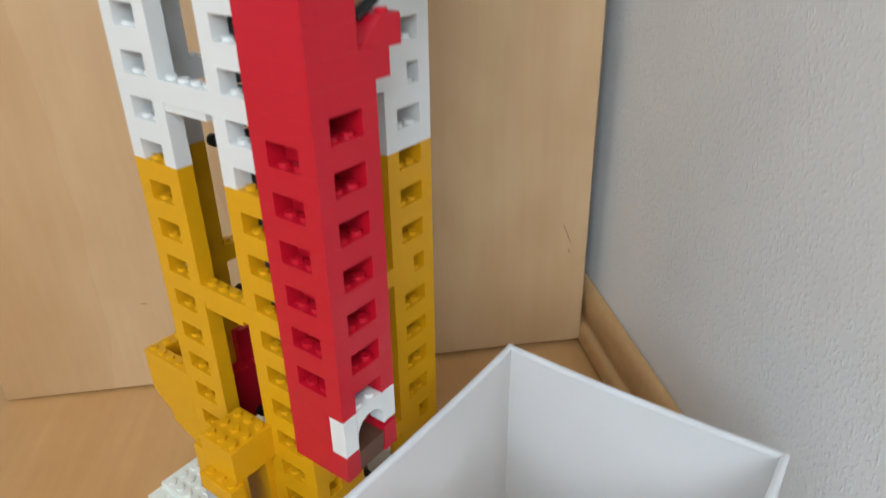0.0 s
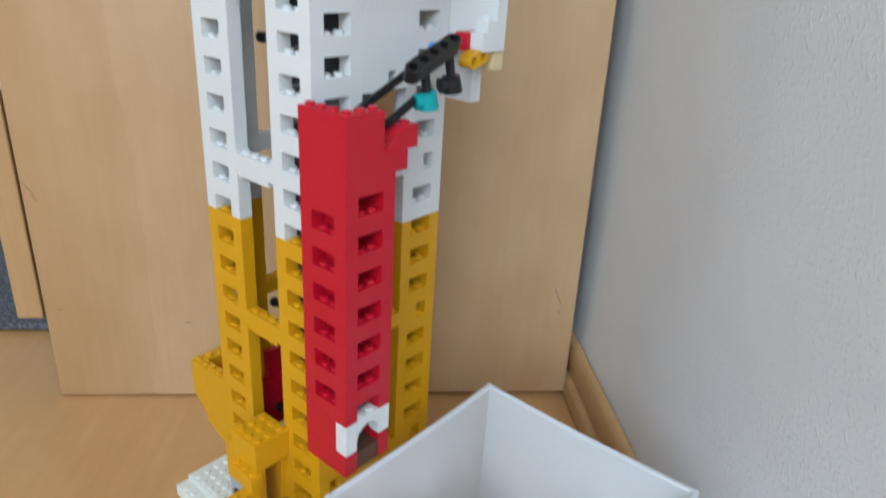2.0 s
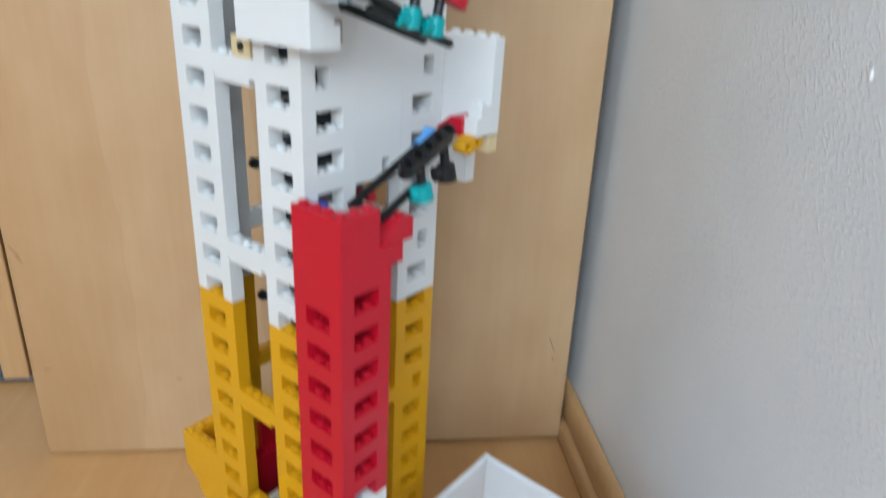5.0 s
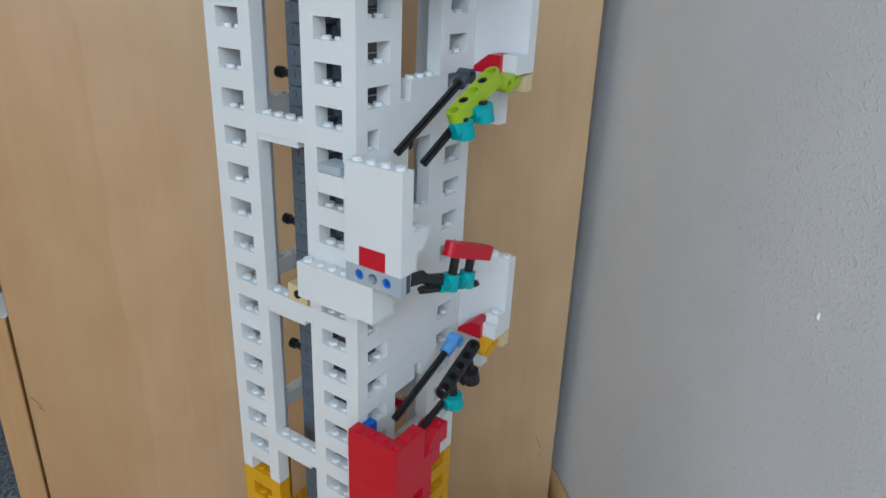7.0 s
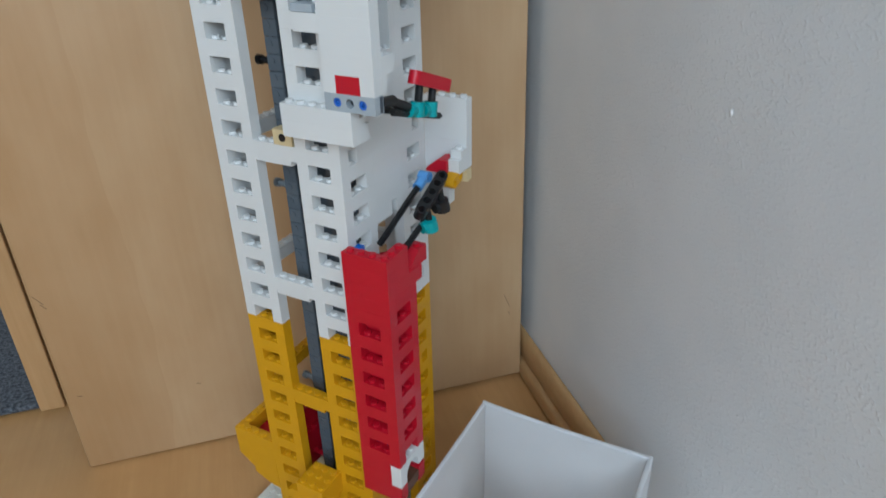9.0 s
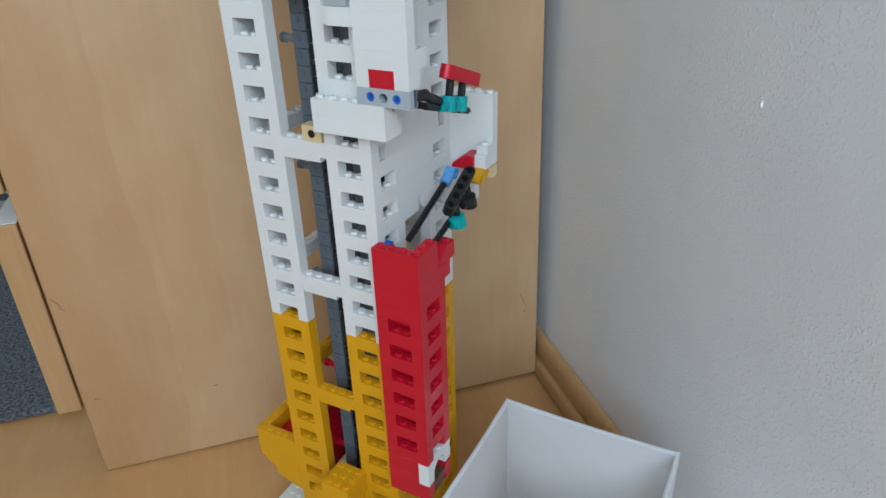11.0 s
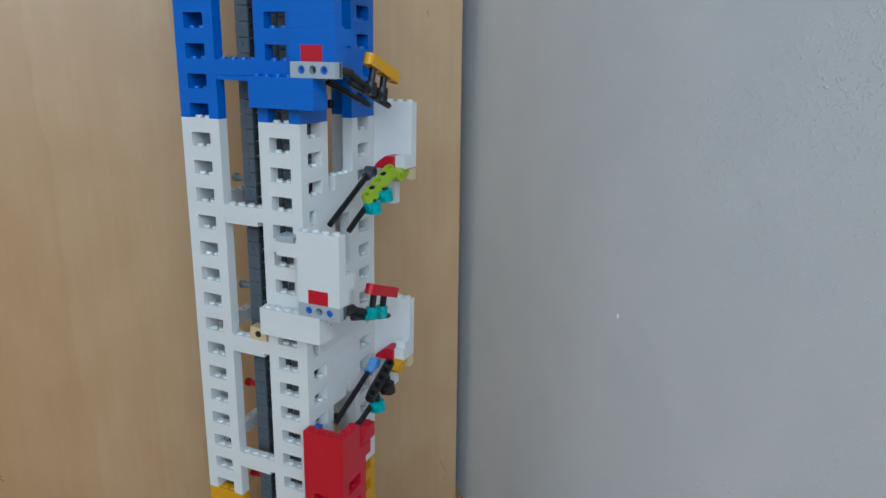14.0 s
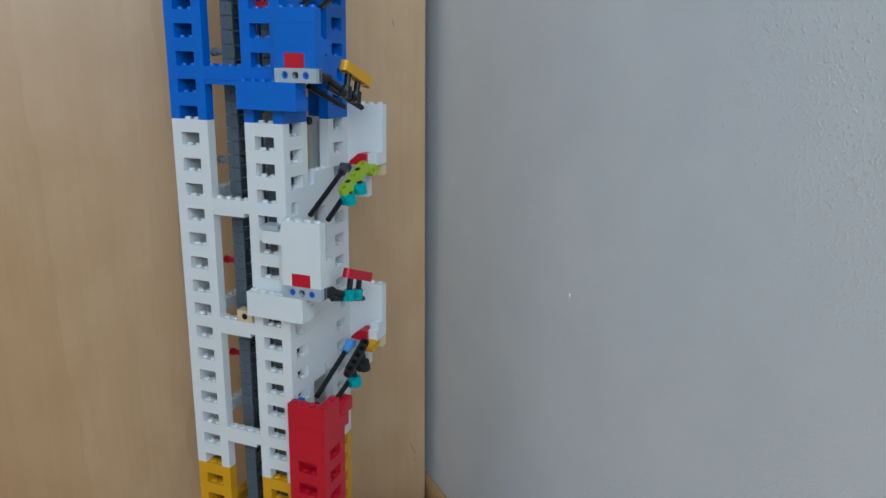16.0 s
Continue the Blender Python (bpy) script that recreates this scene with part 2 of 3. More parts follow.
def prism(bm, outline, a, b, up=(0, 0, 1)):
    """Extrude a closed 2D outline from a to b."""
    a, b = Vector(a), Vector(b)
    w = (b - a).normalized()
    s = Vector(up).cross(w).normalized()
    t = w.cross(s)
    lo = [bm.verts.new(a + s * p + t * q) for p, q in outline]
    hi = [bm.verts.new(b + s * p + t * q) for p, q in outline]
    n = len(outline)
    for i in range(n):
        bm.faces.new((lo[i], lo[(i + 1) % n], hi[(i + 1) % n], hi[i]))
    bm.faces.new(lo[::-1])
    bm.faces.new(hi)


def ring_cell(bm, centre, out, r, depth, sx, sy, sz, n=16):
    """A slab cell with a round hole: an outline out(angle) around the hole, in axes sx, sy, and depth along sz."""
    c, sx, sy, sz = Vector(centre), Vector(sx), Vector(sy), Vector(sz)
    rows = []
    for d in (0.0, depth):
        inner, outer = [], []
        for i in range(n):
            ang = 2 * math.pi * i / n
            ca, sa = math.cos(ang), math.sin(ang)
            inner.append(bm.verts.new(c + sx * (r * ca) + sy * (r * sa) + sz * d))
            o = out(ca, sa)
            outer.append(bm.verts.new(c + sx * o[0] + sy * o[1] + sz * d))
        rows.append((inner, outer))
    (i0, o0), (i1, o1) = rows
    for i in range(n):
        j = (i + 1) % n
        bm.faces.new((i0[i], i0[j], o0[j], o0[i]))
        bm.faces.new((i1[j], i1[i], o1[i], o1[j]))
        bm.faces.new((i0[j], i0[i], i1[i], i1[j]))
        bm.faces.new((o0[i], o0[j], o1[j], o1[i]))


def square_out(hx, hy):
    def out(ca, sa):
        if abs(abs(ca) - abs(sa)) < 0.01:
            return math.copysign(hx, ca), math.copysign(hy, sa)
        s = 1.0 / max(abs(ca) / hx, abs(sa) / hy)
        return ca * s, sa * s
    return out


brick_cache = {}


def brick_mesh(dx, dy, dz, studs, material, name):
    """A brick of dx by dy studs and dz layers with its origin at its lower corner; studs: cells that carry a stud."""
    key = (dx, dy, dz, studs, material.name)
    if key not in brick_cache:
        bm = bmesh.new()
        e = 0.000008
        cuboid(bm, (e, e, 0.000006), (dx * U - e, dy * U - e, dz * H - 0.000006), 0.00005)
        for i, j in studs:
            bmesh.ops.create_cone(bm, cap_ends=True, segments=10, radius1=0.0024, radius2=0.0023, depth=0.0018,
                                  matrix=Matrix.Translation(((i + 0.5) * U, (j + 0.5) * U, dz * H + 0.0008)))
        me = bpy.data.meshes.new(name)
        bm.to_mesh(me)
        bm.free()
        me.materials.append(material)
        brick_cache[key] = me
    return brick_cache[key]


def brick(parent, name, x, y, k, dx, dy, dz, material, studs=(), label=""):
    """Put a brick at stud place x, y and layer k. studs: 'all', or a set of cells."""
    if studs == "all":
        studs = tuple((i, j) for i in range(int(dx)) for j in range(int(dy)))
    return linked(name, brick_mesh(dx, dy, dz, tuple(studs), material, name), parent, label, Matrix.Translation((x * U, y * U, Z(k))))

# ---- the room ----


def slab(name, r0, r1, f0, f1, z0, z1, material, label="", category="", kind="structure", bevel=0.0, parent=None):
    """A box along the room's own axes, its mesh x along the cabinet and y towards it."""
    bm = bmesh.new()
    c = room((r0 + r1) / 2, (f0 + f1) / 2, (z0 + z1) / 2)
    cuboid(bm, ((r0 - r1) / 2, (f0 - f1) / 2, (z0 - z1) / 2), ((r1 - r0) / 2, (f1 - f0) / 2, (z1 - z0) / 2), bevel)
    ob = part(name, bm, material, parent, "", Matrix.Translation(c) @ pose(0, 0, 0, 0, 0, -45))
    return tagged(ob, label, category, kind=kind)


def build_room():
    slab("floor", ROOM_L - 0.1, WALL_R + 0.1, ROOM_B - 0.1, ROOM_F + 0.1, -0.06, -0.004, FLOORING, "warm beech wood strip floor")
    slab("ceiling", ROOM_L - 0.1, WALL_R + 0.1, ROOM_B - 0.1, ROOM_F + 0.1, ROOM_H, ROOM_H + 0.1, PLASTER, "plain white plastered ceiling")
    right = tagged(new("wall_right"), "white painted wall with fine rough plaster", kind="structure")
    wall = slab("wall_panel", WALL_R, WALL_R + 0.12, SIDE[1], ROOM_F, 0, ROOM_H, PLASTER, parent=right, kind="")
    for f0, f1, z0, z1 in ((ROOM_B, SIDE[0], 0, ROOM_H), (SIDE[0], SIDE[1], 0, SIDE[2]), (SIDE[0], SIDE[1], SIDE[3], ROOM_H)):
        slab("wall_panel", WALL_R, WALL_R + 0.12, f0, f1, z0, z1, PLASTER, parent=right, kind="")
    bm = bmesh.new()
    bmesh.ops.create_icosphere(bm, subdivisions=1, radius=0.0017)
    bmesh.ops.scale(bm, verts=bm.verts, vec=(0.7, 0.7, 1.6))
    part("paint_chip", bm, CHIP, wall, "", wall.matrix_basis.inverted() @ Matrix.Translation(room(WALL_R, -0.0372, 0.3905)))
    slab("wall_left", ROOM_L - 0.12, ROOM_L, ROOM_B, ROOM_F, 0, ROOM_H, PLASTER, "plain white plastered wall")
    # unseen frame added round the extra lamp in the right wall
    win2 = tagged(new("added_window"), "wide white framed window, unseen", kind="structure")
    for f0, f1, z0, z1 in ((SIDE[0], SIDE[0] + 0.05, SIDE[2], SIDE[3]), (SIDE[1] - 0.05, SIDE[1], SIDE[2], SIDE[3]), (SIDE[0] + 0.05, SIDE[1] - 0.05, SIDE[2], SIDE[2] + 0.05),
                           (SIDE[0] + 0.05, SIDE[1] - 0.05, SIDE[3] - 0.05, SIDE[3])):
        slab("window_frame", WALL_R + 0.08, WALL_R + 0.11, f0, f1, z0, z1, PLASTER, parent=win2, kind="")
    slab("wall_front", ROOM_L, WALL_R, ROOM_F, ROOM_F + 0.12, 0, ROOM_H, PLASTER, "white plastered wall")
    back = tagged(new("wall_back"), "white plastered wall with a wide window", kind="structure")
    for r0, r1, z0, z1 in ((ROOM_L, WIN[0], 0, ROOM_H), (WIN[1], WALL_R, 0, ROOM_H), (WIN[0], WIN[1], 0, WIN[2]), (WIN[0], WIN[1], WIN[3], ROOM_H)):
        slab("wall_panel", r0, r1, ROOM_B - 0.12, ROOM_B, z0, z1, PLASTER, parent=back, kind="")
    win = tagged(new("window_1"), "wide white framed window, unseen", kind="structure")
    for r0, r1, z0, z1 in ((WIN[0], WIN[0] + 0.05, WIN[2], WIN[3]), (WIN[1] - 0.05, WIN[1], WIN[2], WIN[3]), (WIN[0] + 0.05, WIN[1] - 0.05, WIN[2], WIN[2] + 0.05),
                           (WIN[0] + 0.05, WIN[1] - 0.05, WIN[3] - 0.05, WIN[3])):
        slab("window_frame", r0, r1, ROOM_B - 0.11, ROOM_B - 0.08, z0, z1, PLASTER, parent=win, kind="")
    # skirting: flat foot and rounded top
    bm = bmesh.new()
    outline = [(0, 0), (0.0120, 0), (0.0120, 0.010), (0.0114, 0.0132), (0.0098, 0.0160), (0.0074, 0.0176), (0.0062, 0.0192), (0.0074, 0.0212), (0.0084, 0.024),
               (0.0084, 0.037), (0.0076, 0.0435), (0.0055, 0.0480), (0.0025, 0.0502), (0, 0.0505)]
    lo = [bm.verts.new(room(WALL_R - 0.001 - p, ROOM_B + 0.01, q)) for p, q in outline]
    hi = [bm.verts.new(room(WALL_R - 0.001 - p, ROOM_F - 0.01, q)) for p, q in outline]
    for i in range(len(outline)):
        j = (i + 1) % len(outline)
        bm.faces.new((lo[i], lo[j], hi[j], hi[i]))
    bm.faces.new(lo)
    bm.faces.new(hi[::-1])
    tagged(part("baseboard", bm, SKIRT, smooth=True), "beech skirting board with rounded top edge", kind="structure")


def build_cabinet():
    """A tall cabinet seen from its plain side; its drawer and door fronts stand proud of its edge."""
    cab = tagged(new("cabinet"), "tall beech veneer cabinet with a plain worn side", "cabinet")
    # it leans a little away from the wall and back
    lean = pose(0, 0, 0, 0, 0, -45) @ pose(0, 0, 0, -1.2, -0.45, 0) @ pose(0, 0, 0, 0, 0, 45)
    cab.matrix_world = Matrix.Translation(room(CAB_R, CAB_F)) @ lean @ Matrix.Translation(-room(CAB_R, CAB_F))
    slab("side_panel", CAB_L, CAB_R, CAB_F, CAB_F + 0.019, 0.0012, 1.75, CABINET, kind="", bevel=0.0012, parent=cab)
    slab("body", CAB_L + 0.002, CAB_R - 0.007, CAB_F + 0.0195, CAB_F + 0.42, 0.0795, 1.74, BOARD, kind="", bevel=0.002, parent=cab)
    slab("plinth", CAB_L + 0.03, CAB_R - 0.012, CAB_F + 0.0195, CAB_F + 0.40, 0.012, 0.079, BOARD, kind="", bevel=0.001, parent=cab)
    slab("top_board", CAB_L - 0.003, CAB_R, CAB_F - 0.004, CAB_F + 0.43, 1.7505, 1.775, BOARD, kind="", bevel=0.002, parent=cab)
    # fronts, with a narrow dark gap between them and the side panel
    for name, z0, z1 in (("drawer_front", 0.081, 0.277), ("door", 0.304, 1.74)):
        slab(name, CAB_L - 0.0235, CAB_L - 0.0021, CAB_F, CAB_F + 0.42, z0, z1, BOARD, kind="", bevel=0.0008, parent=cab)
    # sky reflection on the drawer front's top, painted as a thin pale strip
    bm = bmesh.new()
    cuboid(bm, (-0.0105, -0.208, -0.0003), (0.0105, 0.208, 0.0004), 0.0002)
    part("edge_band", bm, SKY_EDGE, cab, "pale drawer top edge with sky reflection put into its colour", Matrix.Translation(room(CAB_L - 0.0126, CAB_F + 0.21, 0.2774)) @ pose(0, 0, 0, 0, 0, -45))
    marks = ((0.1985, 0.105, 0.017, 68), (0.201, 0.089, 0.004, 75), (-0.2415, 0.090, 0.005, 8), (-0.1345, 0.0775, 0.0045, 4), (-0.2480, 0.1990, 0.012, 55), (-0.2455, 0.192, 0.007, 50),
             (0.178, 0.62, 0.007, 80))
    for r, z, length, ang in marks:
        bm = bmesh.new()
        cuboid(bm, (-length / 2, -0.0002, -0.00035), (length / 2, 0.0002, 0.00035))
        part("scratch", bm, DARK_EDGE, cab, "", Matrix.Translation(room(r, CAB_F - 0.0001, z)) @ pose(0, 0, 0, 0, 0, -45) @ pose(0, 0, 0, 0, ang, 0))


def build_background():
    bm = bmesh.new()
    cuboid(bm, (-0.80, -0.72, -0.003), (0.80, 0.72, 0.004), 0.002)
    tagged(part("carpet", bm, CARPET, None, "", Matrix.Translation(room(-1.095, 1.055, 0.0025)) @ pose(0, 0, 0, 0, 0, -45)), "dark grey carpet with ragged pale stripes", "carpet")


build_room()
build_cabinet()
build_background()

# ---- the toy tower ----
K0, K1 = -24, 49
BARS = (-17, -7, 3, 13, 23, 33, 43)


def shade(k):
    return YELLOW if k < 0 else WHITE if k < 30 else BLUE


tower = tagged(new("toy_tower"), "tall yellow, white and blue building-brick marble lift tower", "toy tower")


def build_columns():
    """Four corner columns, 12 by 12 studs over all, laid crosswise layer by layer so that every other layer leaves a two-stud hole."""
    for cx in (0, 1):
        for cy in (0, 1):
            for k in range(K0, K1):
                mat = shade(k)
                if k % 2 == 0:
                    # long brick along x, single brick on the x side: hole on the x face
                    brick(tower, "brick", 0 if cx == 0 else 8, 0 if cy == 0 else 11, k, 4, 1, 1, mat, ((1, 0), (2, 0)))
                    brick(tower, "small_brick", 0 if cx == 0 else 11, 3 if cy == 0 else 8, k, 1, 1, 1, mat)
                else:
                    if k not in BARS:
                        brick(tower, "brick", 0 if cx == 0 else 11, 0 if cy == 0 else 8, k, 1, 4, 1, mat, ((0, 1), (0, 2)))
                        brick(tower, "small_brick", 3 if cx == 0 else 8, 0 if cy == 0 else 11, k, 1, 1, 1, mat)
                # the two far faces are closed
                if cy == 1 and k % 2 == 1 and k not in BARS:
                    brick(tower, "filler_brick", 1 if cx == 0 else 9, 11, k, 2, 1, 1, mat)
                if cx == 1 and k % 2 == 0:
                    brick(tower, "filler_brick", 11, 1 if cy == 0 else 9, k, 1, 2, 1, mat)
    for k in BARS:
        for x in (0, 11):
            brick(tower, "cross_beam", x, 0, k, 1, 12, 1, shade(k), "all")
            brick(tower, "stiffener_plate", x + (0.06 if x == 0 else -0.06), 4.6, k - 0.34, 1, 3.4, 0.333, shade(k - 1))
        for y in (0, 11):
            brick(tower, "cross_beam", 2, y, k, 8, 1, 1, shade(k), "all")


def build_red_shaft():
    """The red landing shaft in front of the near column."""
    for k in range(-12, 8):
        if k in (-11, -10):
            brick(tower, "red_brick", -1, -3, k, 1, 3, 1, RED)
            continue
        open_left = k % 2 == 0 and -8 <= k <= 2
        open_right = k % 2 == 1 and -9 <= k <= 3
        if open_right:
            brick(tower, "red_brick", -1, -4, k, 1, 4, 1, RED, ((0, 1), (0, 2)))
            brick(tower, "red_brick", 2, -4, k, 1, 1, 1, RED)
        elif open_left:
            brick(tower, "red_brick", -1, -4, k, 4, 1, 1, RED, ((1, 0), (2, 0)))
            brick(tower, "red_brick", -1, -1, k, 1, 1, 1, RED)
            brick(tower, "red_brick", 0.02, -0.6, k, 1.96, 0.58, 1, RED)
            brick(tower, "lining_brick", 0.04, -2.96, k, 1.86, 2.3, 1, RED)
        else:
            top = k == 7
            brick(tower, "red_brick", -1, -4, k, 1, 4, 1, RED, "all" if top else ())
            if k > -10:
                brick(tower, "red_brick", 0, -4, k, 2 if k > 5 else 3, 1, 1, RED, "all" if top else ((2, 0),) if k == 5 else ())
            else:
                brick(tower, "red_brick", 2, -4, k, 1, 1, 1, RED)
        if k < 5 and k > -12:
            brick(tower, "red_brick", 2, -3, k, 1, 3, 1, RED)
    bm = bmesh.new()
    prism(bm, [(-x * U, k * H) for x, k in ((2.05, 5.85), (4.95, 5.85), (4.95, 7.0), (3.75, 7.0), (2.3, 6.02), (2.05, 6.02))], (0, -3.88 * U, Z0), (0, -2.3 * U, Z0))
    rod(bm, place((4.35, -3.3, 7)), place((4.35, -3.3, 7.17)), 0.0024)
    part("slope_brick", bm, RED, tower)
    bm = bmesh.new()
    cuboid(bm, place((3.02, -3.9, 4.8)), place((4.1, -2.3, 5.84)), 0.0001)
    part("red_brick", bm, RED, tower)
    # floor of the shaft where the ball lands and its blue and brown lining
    brick(tower, "blue_brick", -0.4, 0.0 - 0.02 - 0.6, 6.7, 1.6, 0.6, 1, BLUE)
    brick(tower, "blue_brick", 0, -2.4, -11.5, 2, 2.3, 3, BLUE)
    brick(tower, "brown_plate", 0.02, -3.98, -12, 1.96, 1.5, 0.75, BROWN)
    brick(tower, "red_brick", 2, -3, -12, 1, 3, 1, RED)
    for x in (-1, 2):
        brick(tower, "red_plate", x, -4, -12.45, 1, 4, 0.45, RED)
    brick(tower, "brown_plate", 0.02, -3.9, -12.45, 1.96, 2.5, 0.44, BROWN)
    # white arch over the outlet
    bm = bmesh.new()
    n = 10
    x0, x1, r = 0.0, 2.0, 1.0
    for side in (0, 1):
        cuboid(bm, ((-1 if side == 0 else 2) * U + 0.00005, -4 * U - 0.0001, Z(-11 if side == 0 else -10.75)), ((0 if side == 0 else 3) * U - 0.00005, -3 * U, Z(-9.02)), 0.0002)
    ring = []
    for i in range(n + 1):
        a = math.pi * i / n
        ring.append((1.0 - math.cos(a), -10.35 + math.sin(a) * 0.83))
    for (xa, ka), (xb, kb) in zip(ring, ring[1:]):
        vs = [bm.verts.new((x * U, y, Z(k))) for y in (-4 * U - 0.0001, -3 * U) for x, k in ((xa, ka), (xb, kb), (xb, -9.02), (xa, -9.02))]
        for q in ((0, 1, 2, 3), (7, 6, 5, 4), (0, 4, 5, 1), (3, 2, 6, 7)):
            bm.faces.new([vs[i] for i in q])
    for x in (0.5, 1.5):
        rod(bm, (x * U, -3.5 * U, Z(-9.03)), (x * U, -3.5 * U, Z(-9.03) + 0.0017), 0.0024)
    part("arch_brick", bm, WHITE, tower, "white arched brick over the outlet")


def build_fill():
    """White walls that close the gap between the near and the far front columns."""
    for k in range(9, 19):
        if k != 13:
            brick(tower, "wall_brick", 4, 0, k, 4, 1, 1, WHITE, "all" if k == 18 else ())
    brick(tower, "wall_brick", 4, 0, 8, 2.3, 1, 1, WHITE)
    brick(tower, "wall_brick", 7, 0, 8, 1, 1, 1, WHITE)
    for k in range(24, 26):
        brick(tower, "wall_brick", 5 if k == 25 else 4, 0, k, 3 if k == 25 else 4, 1, 1, WHITE, "all" if k == 25 else ((0, 0),))
    for k in range(19, 23):
        brick(tower, "wall_brick", 7.3, 0, k, 0.7, 1, 1, WHITE)
        brick(tower, "wall_brick", 4, 0, k, 0.9, 1, 1, WHITE)
    brick(tower, "wall_brick", 4, 0, 34, 4, 1, 1, BLUE, "all")


def axle(bm, a, b):
    w, t = 0.0019, 0.0009
    prism(bm, [(w, t), (t, t), (t, w), (-t, w), (-t, t), (-w, t), (-w, -t), (-t, -t), (-t, -w), (t, -w), (t, -t), (w, -t)], a, b)


def lift_arm(bm, n, thick=0.0074):
    """A rounded beam with n round holes along x, its first hole at the origin, holes along y."""
    R = 0.0037
    for i in range(n):
        end0, end1 = i == 0, i == n - 1

        def out(ca, sa, e0=end0, e1=end1):
            if (e0 and ca < 0) or (e1 and ca > 0):
                return ca * R, sa * R
            if abs(abs(ca) - abs(sa)) < 0.01:
                return math.copysign(0.00401, ca), math.copysign(R, sa)
            s = 1.0 / max(abs(ca) / 0.00401, abs(sa) / R)
            return ca * s, sa * s
        ring_cell(bm, (i * U, -thick / 2, 0), out, 0.0024, thick, (1, 0, 0), (0, 0, 1), (0, 1, 0), 16)


def place(p):
    """World place from studs and layers."""
    return Vector((p[0] * U, p[1] * U, Z(p[2])))


def along(a, b, roll=0.0):
    """Pose at place a with its x towards place b."""
    a, b = place(a), place(b)
    x = (b - a).normalized()
    y = Vector((0, 0, 1)).cross(x).normalized()
    z = x.cross(y)
    m = Matrix((x, y, z)).transposed().to_4x4()
    return Matrix.Translation(a) @ m @ pose(0, 0, 0, roll, 0, 0)


def connector(name, at, toward, material, label, length=1.9, roll=0):
    """A small angle connector: a round eye and a sleeve."""
    bm = bmesh.new()
    ring_cell(bm, (0, -0.0037, 0), lambda c, s: (c * 0.0037, s * 0.0037), 0.0024, 0.0074, (1, 0, 0), (0, 0, 1), (0, 1, 0), 16)
    rod(bm, (0.003, 0, 0), (length * U * 0.55, 0, 0), 0.0036, 14)
    return part(name, bm, material, tower, label, along(at, toward, roll), smooth=True)


def build_track(a0, a1, b0, b1, beam0, beam1, eyes, beam_mat, beam_label, side_mat, side_label, flat):
    """The pair of rails that falls from a basket to the shaft below: two axles, a joiner, a beam and its eye connectors."""
    for p, q in ((a0, a1), (b0, b1)):
        bm = bmesh.new()
        axle(bm, place(p), place(q))
        part("axle", bm, BLACK, tower)
    lerp = tuple(p + (q - p) * 0.72 for p, q in zip(a0, a1))
    connector("axle_joiner", a1, lerp, side_mat, side_label, 1.6 if flat else 2.4)
    bm = bmesh.new()
    lift_arm(bm, 5)
    part("beam", bm, beam_mat, tower, beam_label, along(beam0, beam1, 90 if flat else 114), smooth=True)
    for i in ((1, 3) if flat else ()):
        bm = bmesh.new()
        ring_cell(bm, (i * U, -0.0039, 0), lambda c, q: (c * 0.0024, q * 0.0024), 0.0011, 0.0074, (1, 0, 0), (0, 0, 1), (0, 1, 0), 14)
        part("pin", bm, BLACK, tower, "", along(beam0, beam1, 90))
    for x, y, k, mat in eyes:
        bm = bmesh.new()
        rise = 0.55 if flat else 1.4
        rod(bm, place((x, y, k - 0.1)), place((x - 0.1 * rise, y + 0.15 * rise, k + rise)), 0.0023)
        part("pin", bm, BLACK, tower)
        bm = bmesh.new()
        rod(bm, place((x + 0.1, y, k - 0.42)), place((x - 0.1, y, k + 0.40)), 0.0052, 20, 0.0045)
        rod(bm, place((x + 0.1, y, k)), place((x - 0.75, y + 0.35, k - 0.1)), 0.0038, 16)
        part("eye_connector", bm, mat, tower, "", smooth=True)


def build_basket(dk):
    """The white basket on the far front column that turns the ball back: panel, corner cube, red slope and bracket."""
    for k in range(10, 15):
        brick(tower, "basket_brick", 12, -4, dk + k + 0.15, 1, 4, 1, WHITE, "all" if k == 14 else ())
    for k in (7, 8, 9):
        brick(tower, "basket_brick", 12, -2.3 if k < 9 else -3, dk + k + 0.14, 1, 2.3 if k < 9 else 3, 1, WHITE)
    brick(tower, "basket_brick", 10.6, -4, dk + 10.15, 1.4, 1, 1.0, WHITE)
    if dk == 0:
        brick(tower, "basket_brick", 11, -4, dk + 11.15, 1, 1, 0.6, WHITE, ((0, 0),))
    bm = bmesh.new()
    prism(bm, [(-1.0 * U, 0), (1.0 * U, 0), (1.0 * U, 0.95 * H), (0.1 * U, 0.95 * H), (-0.9 * U, 0.3 * H)], (11.9 * U, -2.0 * U, Z(dk + 10.15)), (10.3 * U, -2.0 * U, Z(dk + 10.15)))
    part("slope_brick", bm, RED, tower, "red slope brick in the basket")
    bm = bmesh.new()
    lift_arm(bm, 2)
    part("bracket", bm, YELLOW if dk < 5 else LIME, tower, "", along((9.95, -3.5, dk + 9.7), (11.15, -3.5, dk + 10.0)), smooth=True)
    brick(tower, "tan_brick", 12.05, -4, dk + 9.15, 0.9, 1, 0.9, TAN)


